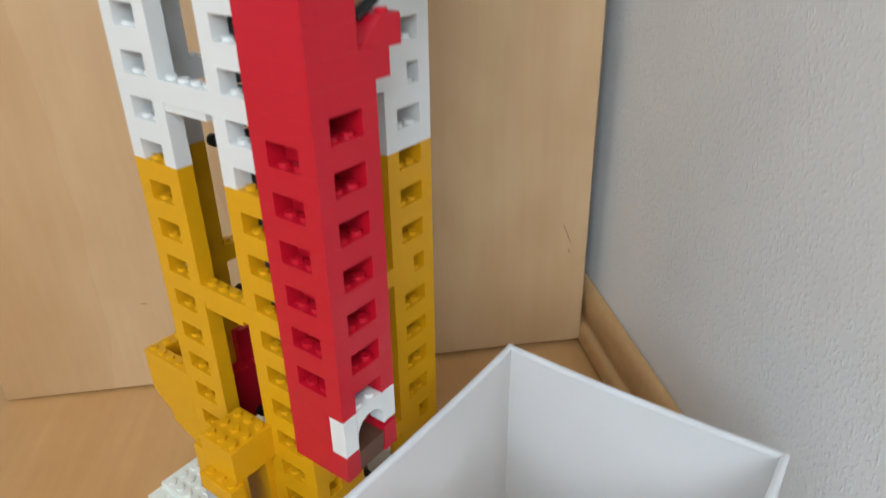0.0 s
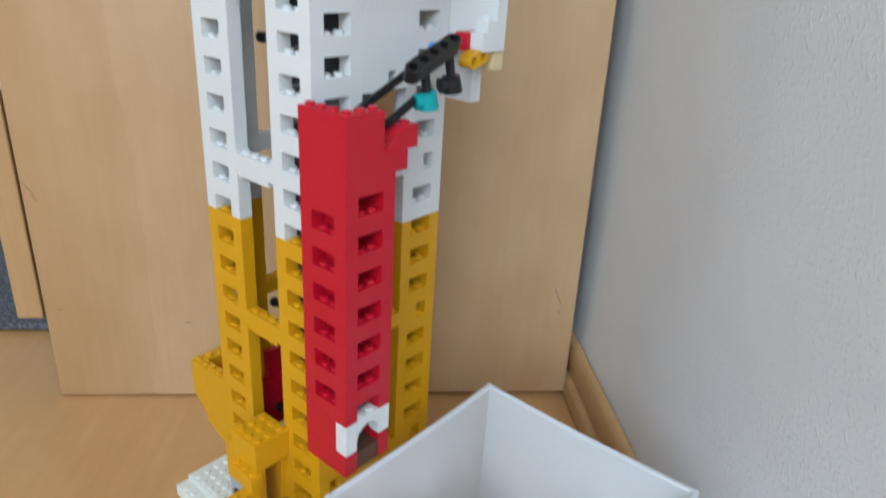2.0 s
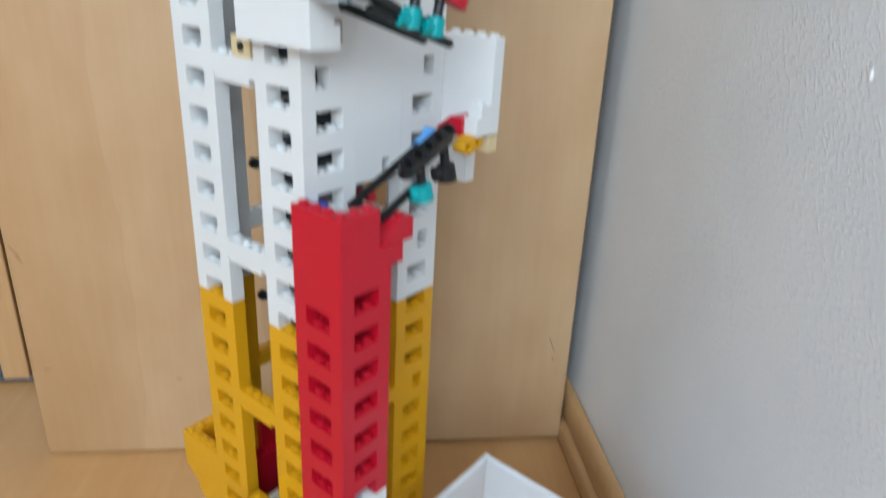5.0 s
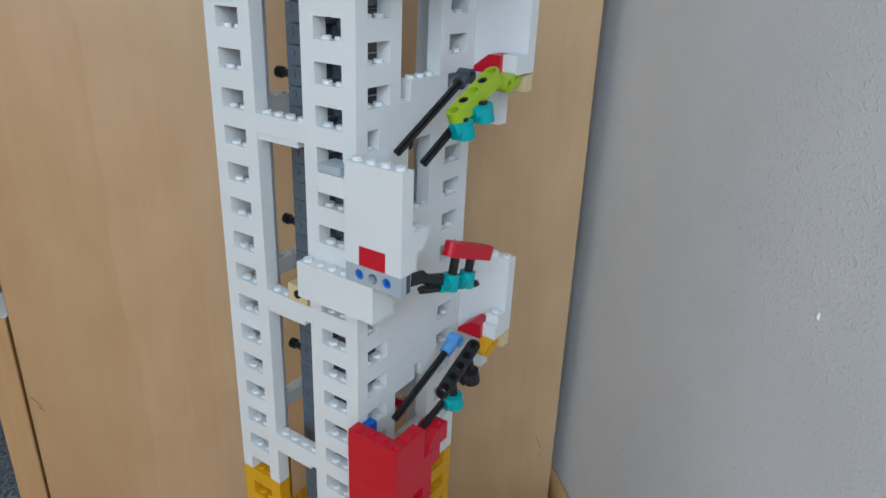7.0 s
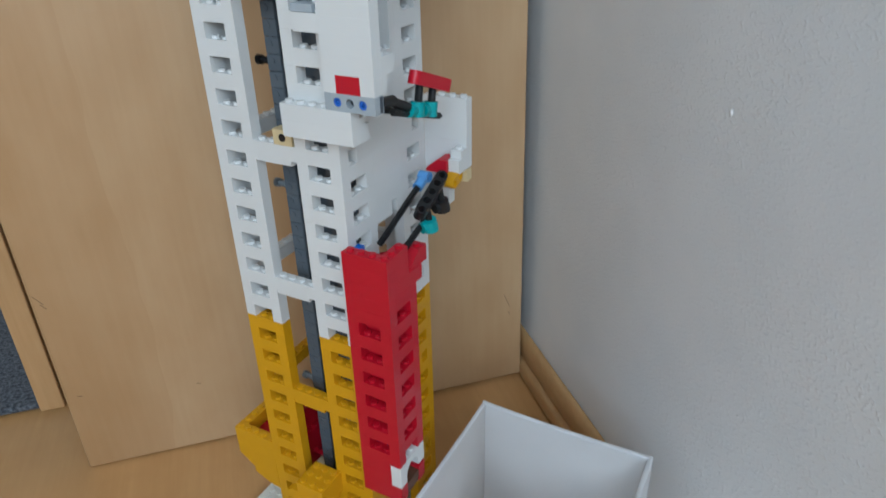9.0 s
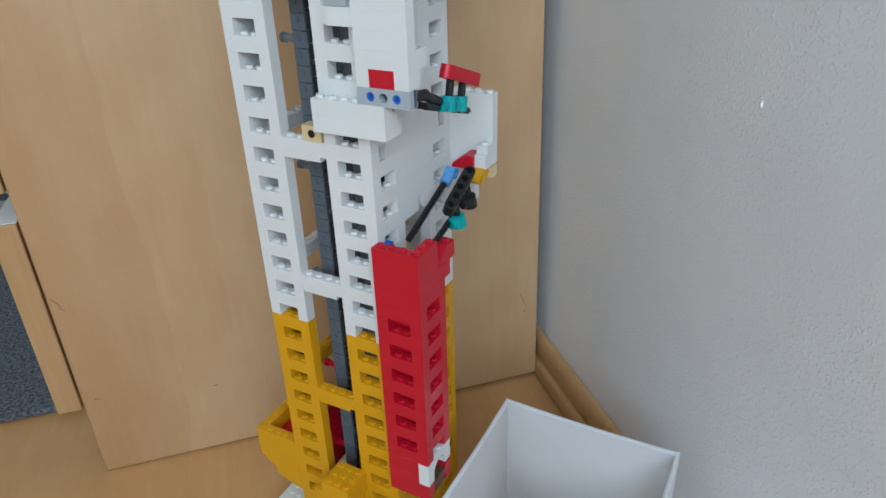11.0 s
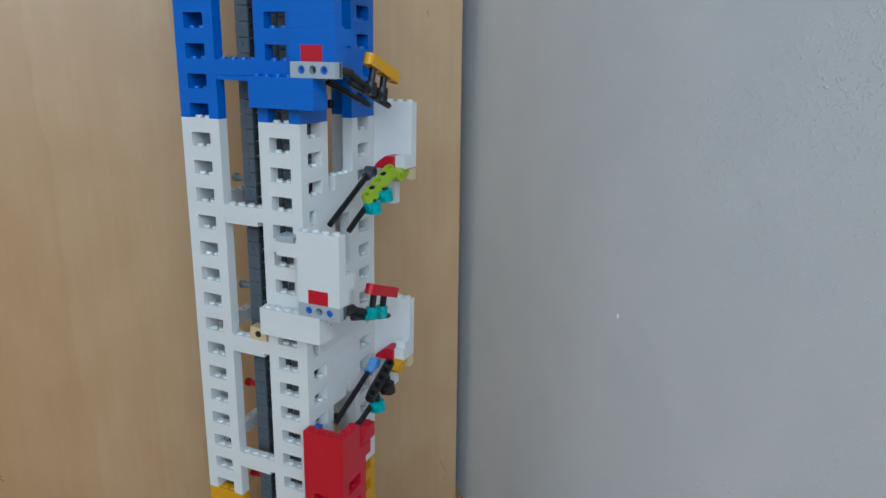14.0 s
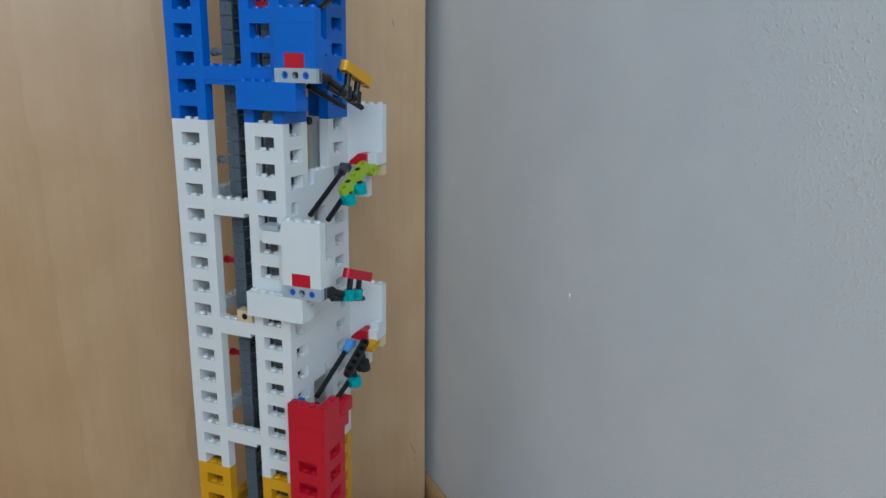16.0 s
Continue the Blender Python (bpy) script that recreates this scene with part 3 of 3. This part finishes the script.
def build_box(dk, mat, bumper_mat, bumper_label, eye_mat):
    """The catching box on the near column: slab below, pin-hole brick, red tile, tall front, and the rails that leave it."""
    for k in (15, 16):
        brick(tower, "tray_brick", -1, -2, dk + k, 1, 6, 1, mat, tuple((0, j) for j in range(2, 6)) if k == 16 else ())
    brick(tower, "tray_brick", 0, -2, dk + 15, 1, 1, 1, mat)
    brick(tower, "tray_brick", 0, -2, dk + 16, 0.6, 1, 0.5, mat)
    # pin-hole brick
    bm = bmesh.new()
    e = 0.0001
    for y0, y1 in ((-4, -3.5), (-0.5, 0)):
        cuboid(bm, (-U + e, y0 * U + e, Z(dk + 17)), (-e, y1 * U, Z(dk + 18) - e))
    for i in range(3):
        ring_cell(bm, (-U + e, (-1 - i) * U, Z(dk + 17.5)), square_out(0.00401, H / 2), 0.0026, U - 2 * e, (0, 1, 0), (0, 0, 1), (1, 0, 0), 16)
    part("pin_hole_brick", bm, LIGHT_GREY, tower, "light grey brick with three pin holes")
    for y in (-1, -3):
        bm = bmesh.new()
        ring_cell(bm, (-U + 0.0007, y * U, Z(dk + 17.5)), lambda c, s: (c * 0.0025, s * 0.0025), 0.0013, 0.006, (0, 1, 0), (0, 0, 1), (1, 0, 0), 16)
        cuboid(bm, (-U + 0.0012, y * U - 0.0016, Z(dk + 17.5) - 0.0003), (-U + 0.006, y * U + 0.0016, Z(dk + 17.5) + 0.0003))
        part("pin", bm, PIN_BLUE, tower, "blue friction pin")
    bm = bmesh.new()
    cuboid(bm, (-0.0035, -4 * U, Z(dk + 17.05)), (-0.0008, -0.1 * U, Z(dk + 17.95)))
    part("backing", bm, DARK_GREY, tower)
    # tall front
    top = 22 if dk == 0 else 21
    for k in range(18, top + 1):
        if k == 18:
            brick(tower, "box_brick", -1, -1, dk + k, 1, 1, 1, mat)
            brick(tower, "red_brick", -1, -2.9, dk + k, 1, 1.9, 1, RED, (), "red brick set into the box front")
            brick(tower, "box_brick", -1, -4, dk + k, 1, 1.1, 1, mat)
        else:
            brick(tower, "box_brick", -1, -4, dk + k, 1, 4, 1, mat, "all" if k == top else ())
    brick(tower, "box_brick", 0, -4, dk + 18, 0.5, 1, 1, mat)
    brick(tower, "box_brick", 0, -4, dk + 19, 1.4, 1, 1, mat, ((0, 0),))
    brick(tower, "box_brick", 0, -3, dk + 18, 1.2, 3, 0.4, mat)
    if dk == 0:
        brick(tower, "ledge_brick", -1, 0, 21.1, 1, 2, 1, mat, ((0, 0), (0, 1)))
        brick(tower, "grey_plate", -1, 0.3, 22.13, 1.4, 1.7, 0.4, LIGHT_GREY)
    # rails to the basket, with the guard above them
    for y, x1 in ((-2, 7.6), (-3.9, 7.6)):
        bm = bmesh.new()
        axle(bm, place((1.1, y, dk + 16.75)), place((x1, y, dk + 15.05)))
        part("axle", bm, BLACK, tower)
    bm = bmesh.new()
    rod(bm, place((0.0, -3.7, dk + 17.5)), place((1.4, -3.8, dk + 17.35)), 0.0031, 14)
    rod(bm, place((1.3, -3.8, dk + 17.3)), place((3.1, -3.9, dk + 16.6)), 0.0028, 14)
    part("axle_joiner", bm, BLACK, tower, "", smooth=True)
    bm = bmesh.new()
    lift_arm(bm, 5)
    part("guard_beam", bm, bumper_mat, tower, bumper_label, along((3.9, -4.1, dk + 18.2), (7.8, -4.4, dk + 17.0)) @ pose(0, 0, 0, 90, 0, 0), smooth=True)
    for x in (4.0, 5.9):
        kk = dk + 16.3 - (x - 4.0) * 0.22
        bm = bmesh.new()
        rod(bm, place((x, -4.1, kk - 0.2)), place((x + 0.5, -4.15, kk + 1.75)), 0.0023)
        part("pin", bm, BLACK, tower)
        bm = bmesh.new()
        rod(bm, place((x - 0.05, -4.1, kk - 0.42)), place((x + 0.12, -4.1, kk + 0.45)), 0.0041, 18)
        rod(bm, place((x - 1.0, -4.0, kk + 0.10)), place((x + 0.1, -4.0, kk - 0.1)), 0.0037, 16)
        part("eye_connector", bm, eye_mat, tower, "", smooth=True)


def build_foot():
    """Hopper, drive housing and base under the tower."""
    for k in range(-15, -13):
        brick(tower, "hopper_brick", 0, 12, k, 4, 1, 1, YELLOW)
        brick(tower, "hopper_brick", 0, 13, k, 1, 4, 1, YELLOW, "all" if k == -14 else ())
        brick(tower, "hopper_brick", 1, 16, k, 6, 1, 1, YELLOW, "all" if k == -14 else ())
        brick(tower, "hopper_brick", 7, 12, k, 1, 5, 1, YELLOW, "all" if k == -14 else ())
    bm = bmesh.new()
    prism(bm, [(y * U, k * H) for y, k in ((12.05, -15.0), (16.98, -15.0), (16.98, -15.9), (15.2, -17.0), (15.2, -17.6), (13.2, -18.3), (12.05, -18.4))], (0.02 * U, 0, Z0), (7.98 * U, 0, Z0))
    part("hopper_bottom", bm, YELLOW, tower)
    bm = bmesh.new()
    cuboid(bm, place((1, 12.2, -15)), place((7, 15.9, -14.2)), 0.0002)
    part("hopper_floor", bm, RED, tower, "red floor of the hopper")
    bm = bmesh.new()
    cuboid(bm, place((1.2, 9.75, -17)), place((8, 11, -13.4)), 0.0002)
    for x in (2.2, 3.2, 4.2):
        rod(bm, place((x, 10.08, -13.42)), place((x, 10.08, -13.22)), 0.0024, 10)
    part("chute_block", bm, RED, tower, "red chute inside the foot")
    brick(tower, "chute_wall", 3.3, 10.4, -13.4, 4.7, 0.6, 2.2, RED)
    # drive housing
    brick(tower, "housing_brick", -3, 3.5, -15, 3, 3, 2, YELLOW, "all")
    brick(tower, "housing_brick", -3, 6.51, -17, 3, 0.9, 3, YELLOW)
    brick(tower, "housing_brick", -3, 3.5, -24, 0.75, 3, 9, YELLOW)
    brick(tower, "housing_brick", -0.5, 4.0, -24, 0.495, 2.5, 9, YELLOW)
    brick(tower, "housing_brick", -3.7, 3.2, -16, 1, 3, 1, YELLOW, "all")
    brick(tower, "housing_brick", -3.7, 3.2, -19, 0.69, 1, 3, YELLOW)
    brick(tower, "housing_brick", -5.4, 3.2, -17, 1.7, 1, 1, YELLOW, ((0, 0),))
    brick(tower, "housing_brick", -5.4, 3.2, -19, 1.7, 1, 2, YELLOW)
    brick(tower, "grey_brick", -3.5, 4.4, -19, 0.48, 1.9, 3, LIGHT_GREY)
    brick(tower, "grey_brick", -2.9, 6.55, -24, 1.6, 0.8, 7, LIGHT_GREY)
    bm = bmesh.new()
    rod(bm, place((-3.6, 5.5, -17.2)), place((-3.3, 5.5, -17.2)), 0.0026)
    part("pin", bm, BLACK, tower)
    # base plates
    for x, y, dx, dy, z0, z1, label in ((-2, 0, 16, 18.6, 0.0002, 0.0096, "aged white base plate"), (-0.8, 0, 14.6, 18.4, 0.0097, 0.0142, ""), (-10, -1, 7.9, 13.6, 0.0002, 0.0096, "")):
        bm = bmesh.new()
        cuboid(bm, (x * U, y * U, z0), ((x + dx) * U, (y + dy) * U, z1), 0.0003)
        for i in range(int(dx)):
            for j in range(int(dy)):
                if 0 <= x + i + 0.5 <= 12 and 0 <= y + j + 0.5 <= 12 or (z1 < 0.01 and x > -5 and i > 0):
                    continue
                rod(bm, ((x + i + 0.5) * U, (y + j + 0.5) * U, z1 - 0.0002), ((x + i + 0.5) * U, (y + j + 0.5) * U, z1 + 0.0017), 0.0024, 10)
        part("base_plate", bm, AGED, tower, label)


def build_motor():
    motor = tagged(new("toy_motor"), "rounded grey toy motor lying before the tower", "motor")
    m = Matrix.Translation((-4.7 * U, 3.9 * U, 0.0465)) @ pose(0, 0, 0, 0, 0, 100)
    bm = bmesh.new()
    rod(bm, (-0.030, 0, 0), (0.020, 0, 0), 0.0135, 32)
    rod(bm, (0.020, 0, 0), (0.026, 0, 0), 0.0135, 32, 0.0095)
    part("body", bm, MOTOR_GREY, motor, "", m, True)
    bm = bmesh.new()
    rod(bm, (-0.026, 0, 0), (0.002, 0, 0), 0.0140, 32)
    part("band", bm, MOTOR_BAND, motor, "lighter grey band", m, True)
    bm = bmesh.new()
    rod(bm, (0.026, 0, 0), (0.034, 0, 0.001), 0.0075, 20)
    part("end_cap", bm, MOTOR_GREY, motor, "", m, True)
    bm = bmesh.new()
    cuboid(bm, (-0.026, -0.010, -0.0352), (0.018, 0.010, -0.009), 0.001)
    part("foot", bm, MOTOR_GREY, motor, "", m)
    # flat cable: a loop that rises beside the motor and comes down again
    cable = tagged(new("motor_cable"), "flat black rubber cable bent into a loop", "cable")
    bm = bmesh.new()
    prev = None
    way, across = Vector((0.59, -0.81, 0)), Vector((0.81, 0.59, 0))
    for i in range(61):
        a = math.pi * (i - 6) / 48
        up = math.sin(a)
        c = Vector((-2.3 * U, 1.1 * U, 0.0415)) + way * (-0.0165 * math.cos(a)) + Vector((0, 0, 0.047 * up))
        nrm = (way * (-math.cos(a) * 0.047) + Vector((0, 0, 0.0165 * up))).normalized() * 0.0008
        side = across * 0.0027
        cur = [bm.verts.new(c + p * side + q * nrm) for p, q in ((1, 1), (-1, 1), (-1, -1), (1, -1))]
        if prev:
            for q in range(4):
                bm.faces.new((prev[q], prev[(q + 1) % 4], cur[(q + 1) % 4], cur[q]))
        else:
            bm.faces.new(cur)
        prev = cur
    bm.faces.new(prev[::-1])
    part("cord", bm, RUBBER, cable, smooth=True)


def build_cloth_box():
    """An open soft-sided storage box of white non-woven cloth."""
    bx = tagged(new("storage_box"), "open white cloth storage box on the floor", "storage box")
    x0, x1, y0, y1, top = -3.9 * U, 13.3 * U, -22.6 * U, -5.25 * U, 0.1355
    n = 14
    for name_i, (a, b) in enumerate((((x0, y1), (x1, y1)), ((x1, y1), (x1, y0)), ((x1, y0), (x0, y0)), ((x0, y0), (x0, y1)))):
        a, b = Vector((*a, 0)), Vector((*b, 0))
        d = (b - a).normalized()
        inw = Vector((d.y, -d.x, 0))
        bm = bmesh.new()
        layers = []
        for off in (0.0, 0.0028):
            rows = []
            for j in range(n + 1):
                row = []
                for i in range(n + 1):
                    u, v = i / n, j / n
                    bow = 0.007 * math.sin(math.pi * u) * math.sin(math.pi * (0.15 + 0.85 * v)) + 0.0028 * noise.noise((u * 4 + name_i * 7, v * 4, 0.3))
                    edge = min(u, 1 - u, 1 - v) * 6
                    p = a + d * ((b - a).length * (0.0 + u)) + inw * (bow * min(1, edge) + off)
                    if off:
                        p += d * ((0.0028 if i == 0 else -0.0028 if i == n else 0))
                    p.z = 0.0012 + (top - 0.0012) * v - (0.0016 * math.sin(math.pi * u) if j == n else 0)
                    row.append(bm.verts.new(p))
                rows.append(row)
            for j in range(n):
                for i in range(n):
                    bm.faces.new((rows[j][i], rows[j][i + 1], rows[j + 1][i + 1], rows[j + 1][i]))
            layers.append(rows)
        for i in range(n):
            bm.faces.new((layers[0][n][i], layers[0][n][i + 1], layers[1][n][i + 1], layers[1][n][i]))
        side = part("side", bm, CLOTH, bx, smooth=True)
        # folded hem along the rim, with its seam, and the piped corner edge
        bm = bmesh.new()
        prev = None
        for i in range(n + 1):
            v = i / n
            p = a + d * ((b - a).length * v) + inw * 0.0014 + Vector((0, 0, top - 0.0014 - 0.0016 * math.sin(math.pi * v)))
            cur = [bm.verts.new(p + inw * (0.0019 * math.cos(g)) + Vector((0, 0, 0.0019 * math.sin(g)))) for g in [2 * math.pi * q / 10 for q in range(10)]]
            if prev:
                for q in range(10):
                    bm.faces.new((prev[q], prev[(q + 1) % 10], cur[(q + 1) % 10], cur[q]))
            else:
                bm.faces.new(cur)
            prev = cur
        bm.faces.new(prev[::-1])
        part("hem", bm, CLOTH, side, smooth=True)
        bm = bmesh.new()
        rod(bm, a + inw * 0.001 + d * 0.001 + Vector((0, 0, 0.002)), a + inw * 0.001 + d * 0.001 + Vector((0, 0, top)), 0.0013, 10)
        part("corner_piping", bm, CLOTH, side, smooth=True)
    bm = bmesh.new()
    cuboid(bm, (x0 + 0.003, y0 + 0.003, 0.0015), (x1 - 0.003, y1 - 0.003, 0.0045), 0.0008)
    part("bottom", bm, CLOTH, bx)


# ---- the lift chain ----
LINKS, PITCH = 136, 8.5 * H / 8
CY, CR, CZ0 = 5.5 * U, 2.68 * U, 0.060
RUN = (LINKS * PITCH - 2 * math.pi * CR) / 2
SPEED = 4.83 * H


def chain_pose(s):
    """Pose on the loop: up at the far side, over the top, down at the near side, round the bottom. Its y points outwards."""
    s %= LINKS * PITCH
    x = 5.2 * U
    if s < RUN:
        return Matrix.Translation((x, CY + CR, CZ0 + s))
    s -= RUN
    half = math.pi * CR
    if s < half:
        a = s / CR
        return Matrix.Translation((x, CY + CR * math.cos(a), CZ0 + RUN + CR * math.sin(a))) @ Matrix.Rotation(a, 4, "X")
    s -= half
    if s < RUN:
        return Matrix.Translation((x, CY - CR, CZ0 + RUN - s)) @ Matrix.Rotation(math.pi, 4, "X")
    a = math.pi + (s - RUN) / CR
    return Matrix.Translation((x, CY + CR * math.cos(a), CZ0 + CR * math.sin(a))) @ Matrix.Rotation(a, 4, "X")


chain_links = []


def build_chain():
    chain = tagged(new("lift_chain"), "dark grey plastic link chain with carrier pins climbing inside the tower", "chain")
    bm = bmesh.new()
    cuboid(bm, (-2.1 * U, -0.0012, -PITCH / 2 + 0.0006), (2.1 * U, 0.0016, PITCH / 2 - 0.0004), 0.0009)
    for x in (-2.1, 1.8):
        cuboid(bm, (x * U, -0.0092, -PITCH / 2 + 0.0002), ((x + 0.3) * U, 0.0012, PITCH / 2 - 0.0002), 0.0003)
        rod(bm, ((x - 0.08) * U, -0.003, 0.0012), ((x + 0.38) * U, -0.003, 0.0012), 0.0019, 12)
    rod(bm, (-2.0 * U, -0.003, PITCH / 2 - 0.0008), (2.0 * U, -0.003, PITCH / 2 - 0.0008), 0.0014, 8)
    me = bpy.data.meshes.new("link")
    bmesh.ops.recalc_face_normals(bm, faces=bm.faces)
    bm.to_mesh(me)
    bm.free()
    me.materials.append(CHAIN)
    pins = {}
    for mat in (BLACK, MOTOR_BAND, RED):
        bm = bmesh.new()
        rod(bm, (0, 0.001, 0), (0, 0.0105, 0), 0.0022, 12)
        rod(bm, (0, 0.0095, 0), (0, 0.0125, 0), 0.0031, 14)
        rod(bm, (0, 0.0015, 0), (0, 0.0032, 0), 0.0030, 14)
        pm = bpy.data.meshes.new("carrier_pin")
        bm.to_mesh(pm)
        bm.free()
        pm.materials.append(mat)
        pins[mat.name] = pm
    # place along the loop of the carrier that is black and passes the yellow-white seam at 3.5 s
    start = Z(0.2) - SPEED * 3.5 - CZ0
    for i in range(LINKS):
        ob = linked("link", me, chain)
        chain_links.append((ob, start + i * PITCH))
        if i % 8 == 0:
            j = i // 8 - 17 if i // 8 > 8 else i // 8
            mat = MOTOR_BAND if -4 <= j <= -2 else RED if -8 <= j <= -5 or j == 8 else BLACK
            for x in (-1.55, 1.55):
                linked("carrier_pin", pins[mat.name], ob, "", Matrix.Translation((x * U, 0, 0)))


def motions():
    for ob, s0 in chain_links:
        walk(ob, [(q * 0.25, chain_pose(s0 + SPEED * q * 0.25)) for q in range(65)])


build_columns()
build_red_shaft()
build_fill()
build_basket(0)
build_basket(16)
build_track((2.3, -1.25, 7.45), (9.05, -1.6, 10.15), (3.2, -2.8, 6.9), (5.9, -3.6, 8.6), (4.15, -3.95, 9.55), (7.95, -3.75, 10.7),
            ((5.75, -3.85, 8.1, TEAL), (8.1, -3.7, 8.7, BLACK)), BLACK, "black pin-hole beam", SKY_BLUE, "medium blue axle joiner", False)
build_track((2.3, -1.1, 22.95), (9.2, -1.2, 26.0), (2.4, -2.9, 22.7), (8.3, -3.3, 25.7), (4.9, -3.3, 24.65), (8.9, -3.65, 26.45),
            ((5.3, -3.7, 24.05, TEAL), (6.7, -4.1, 24.75, TEAL)), LIME, "lime green pin-hole beam", DARK_GREY, "dark grey axle joiner", True)
build_track((1.8, -1.1, 38.3), (8.9, -1.4, 41.6), (1.8, -2.9, 38.1), (8.3, -3.3, 41.2), (5.3, -3.3, 40.4), (9.3, -3.65, 42.2),
            ((5.6, -3.9, 39.5, TEAL), (7.4, -4.1, 40.3, TEAL)), LIME, "lime green pin-hole beam", DARK_GREY, "dark grey axle joiner", True)
build_box(0, WHITE, RED, "red guard beam", TEAL)
build_box(16, BLUE, YELLOW, "yellow guard beam", BLACK)
brick(tower, "red_brick", 1.02, 1.02, 38.05, 1.9, 1.96, 0.5, RED, ((0, 0), (0, 1)), "red brick inside the blue column")
build_foot()
brick(tower, "tan_brick", -0.05, 4.2, 14, 1, 1.7, 1, TAN, ((0, 0),), "tan brick with one pin hole")
# solid black rod in place of a hole: its inner shade as colour
bm = bmesh.new()
rod(bm, place((-0.09, 5.05, 14.5)), place((0.3, 5.05, 14.5)), 0.0024, 16)
part("pin_hole", bm, BLACK, tower)
build_motor()
build_cloth_box()
build_chain()
motions()
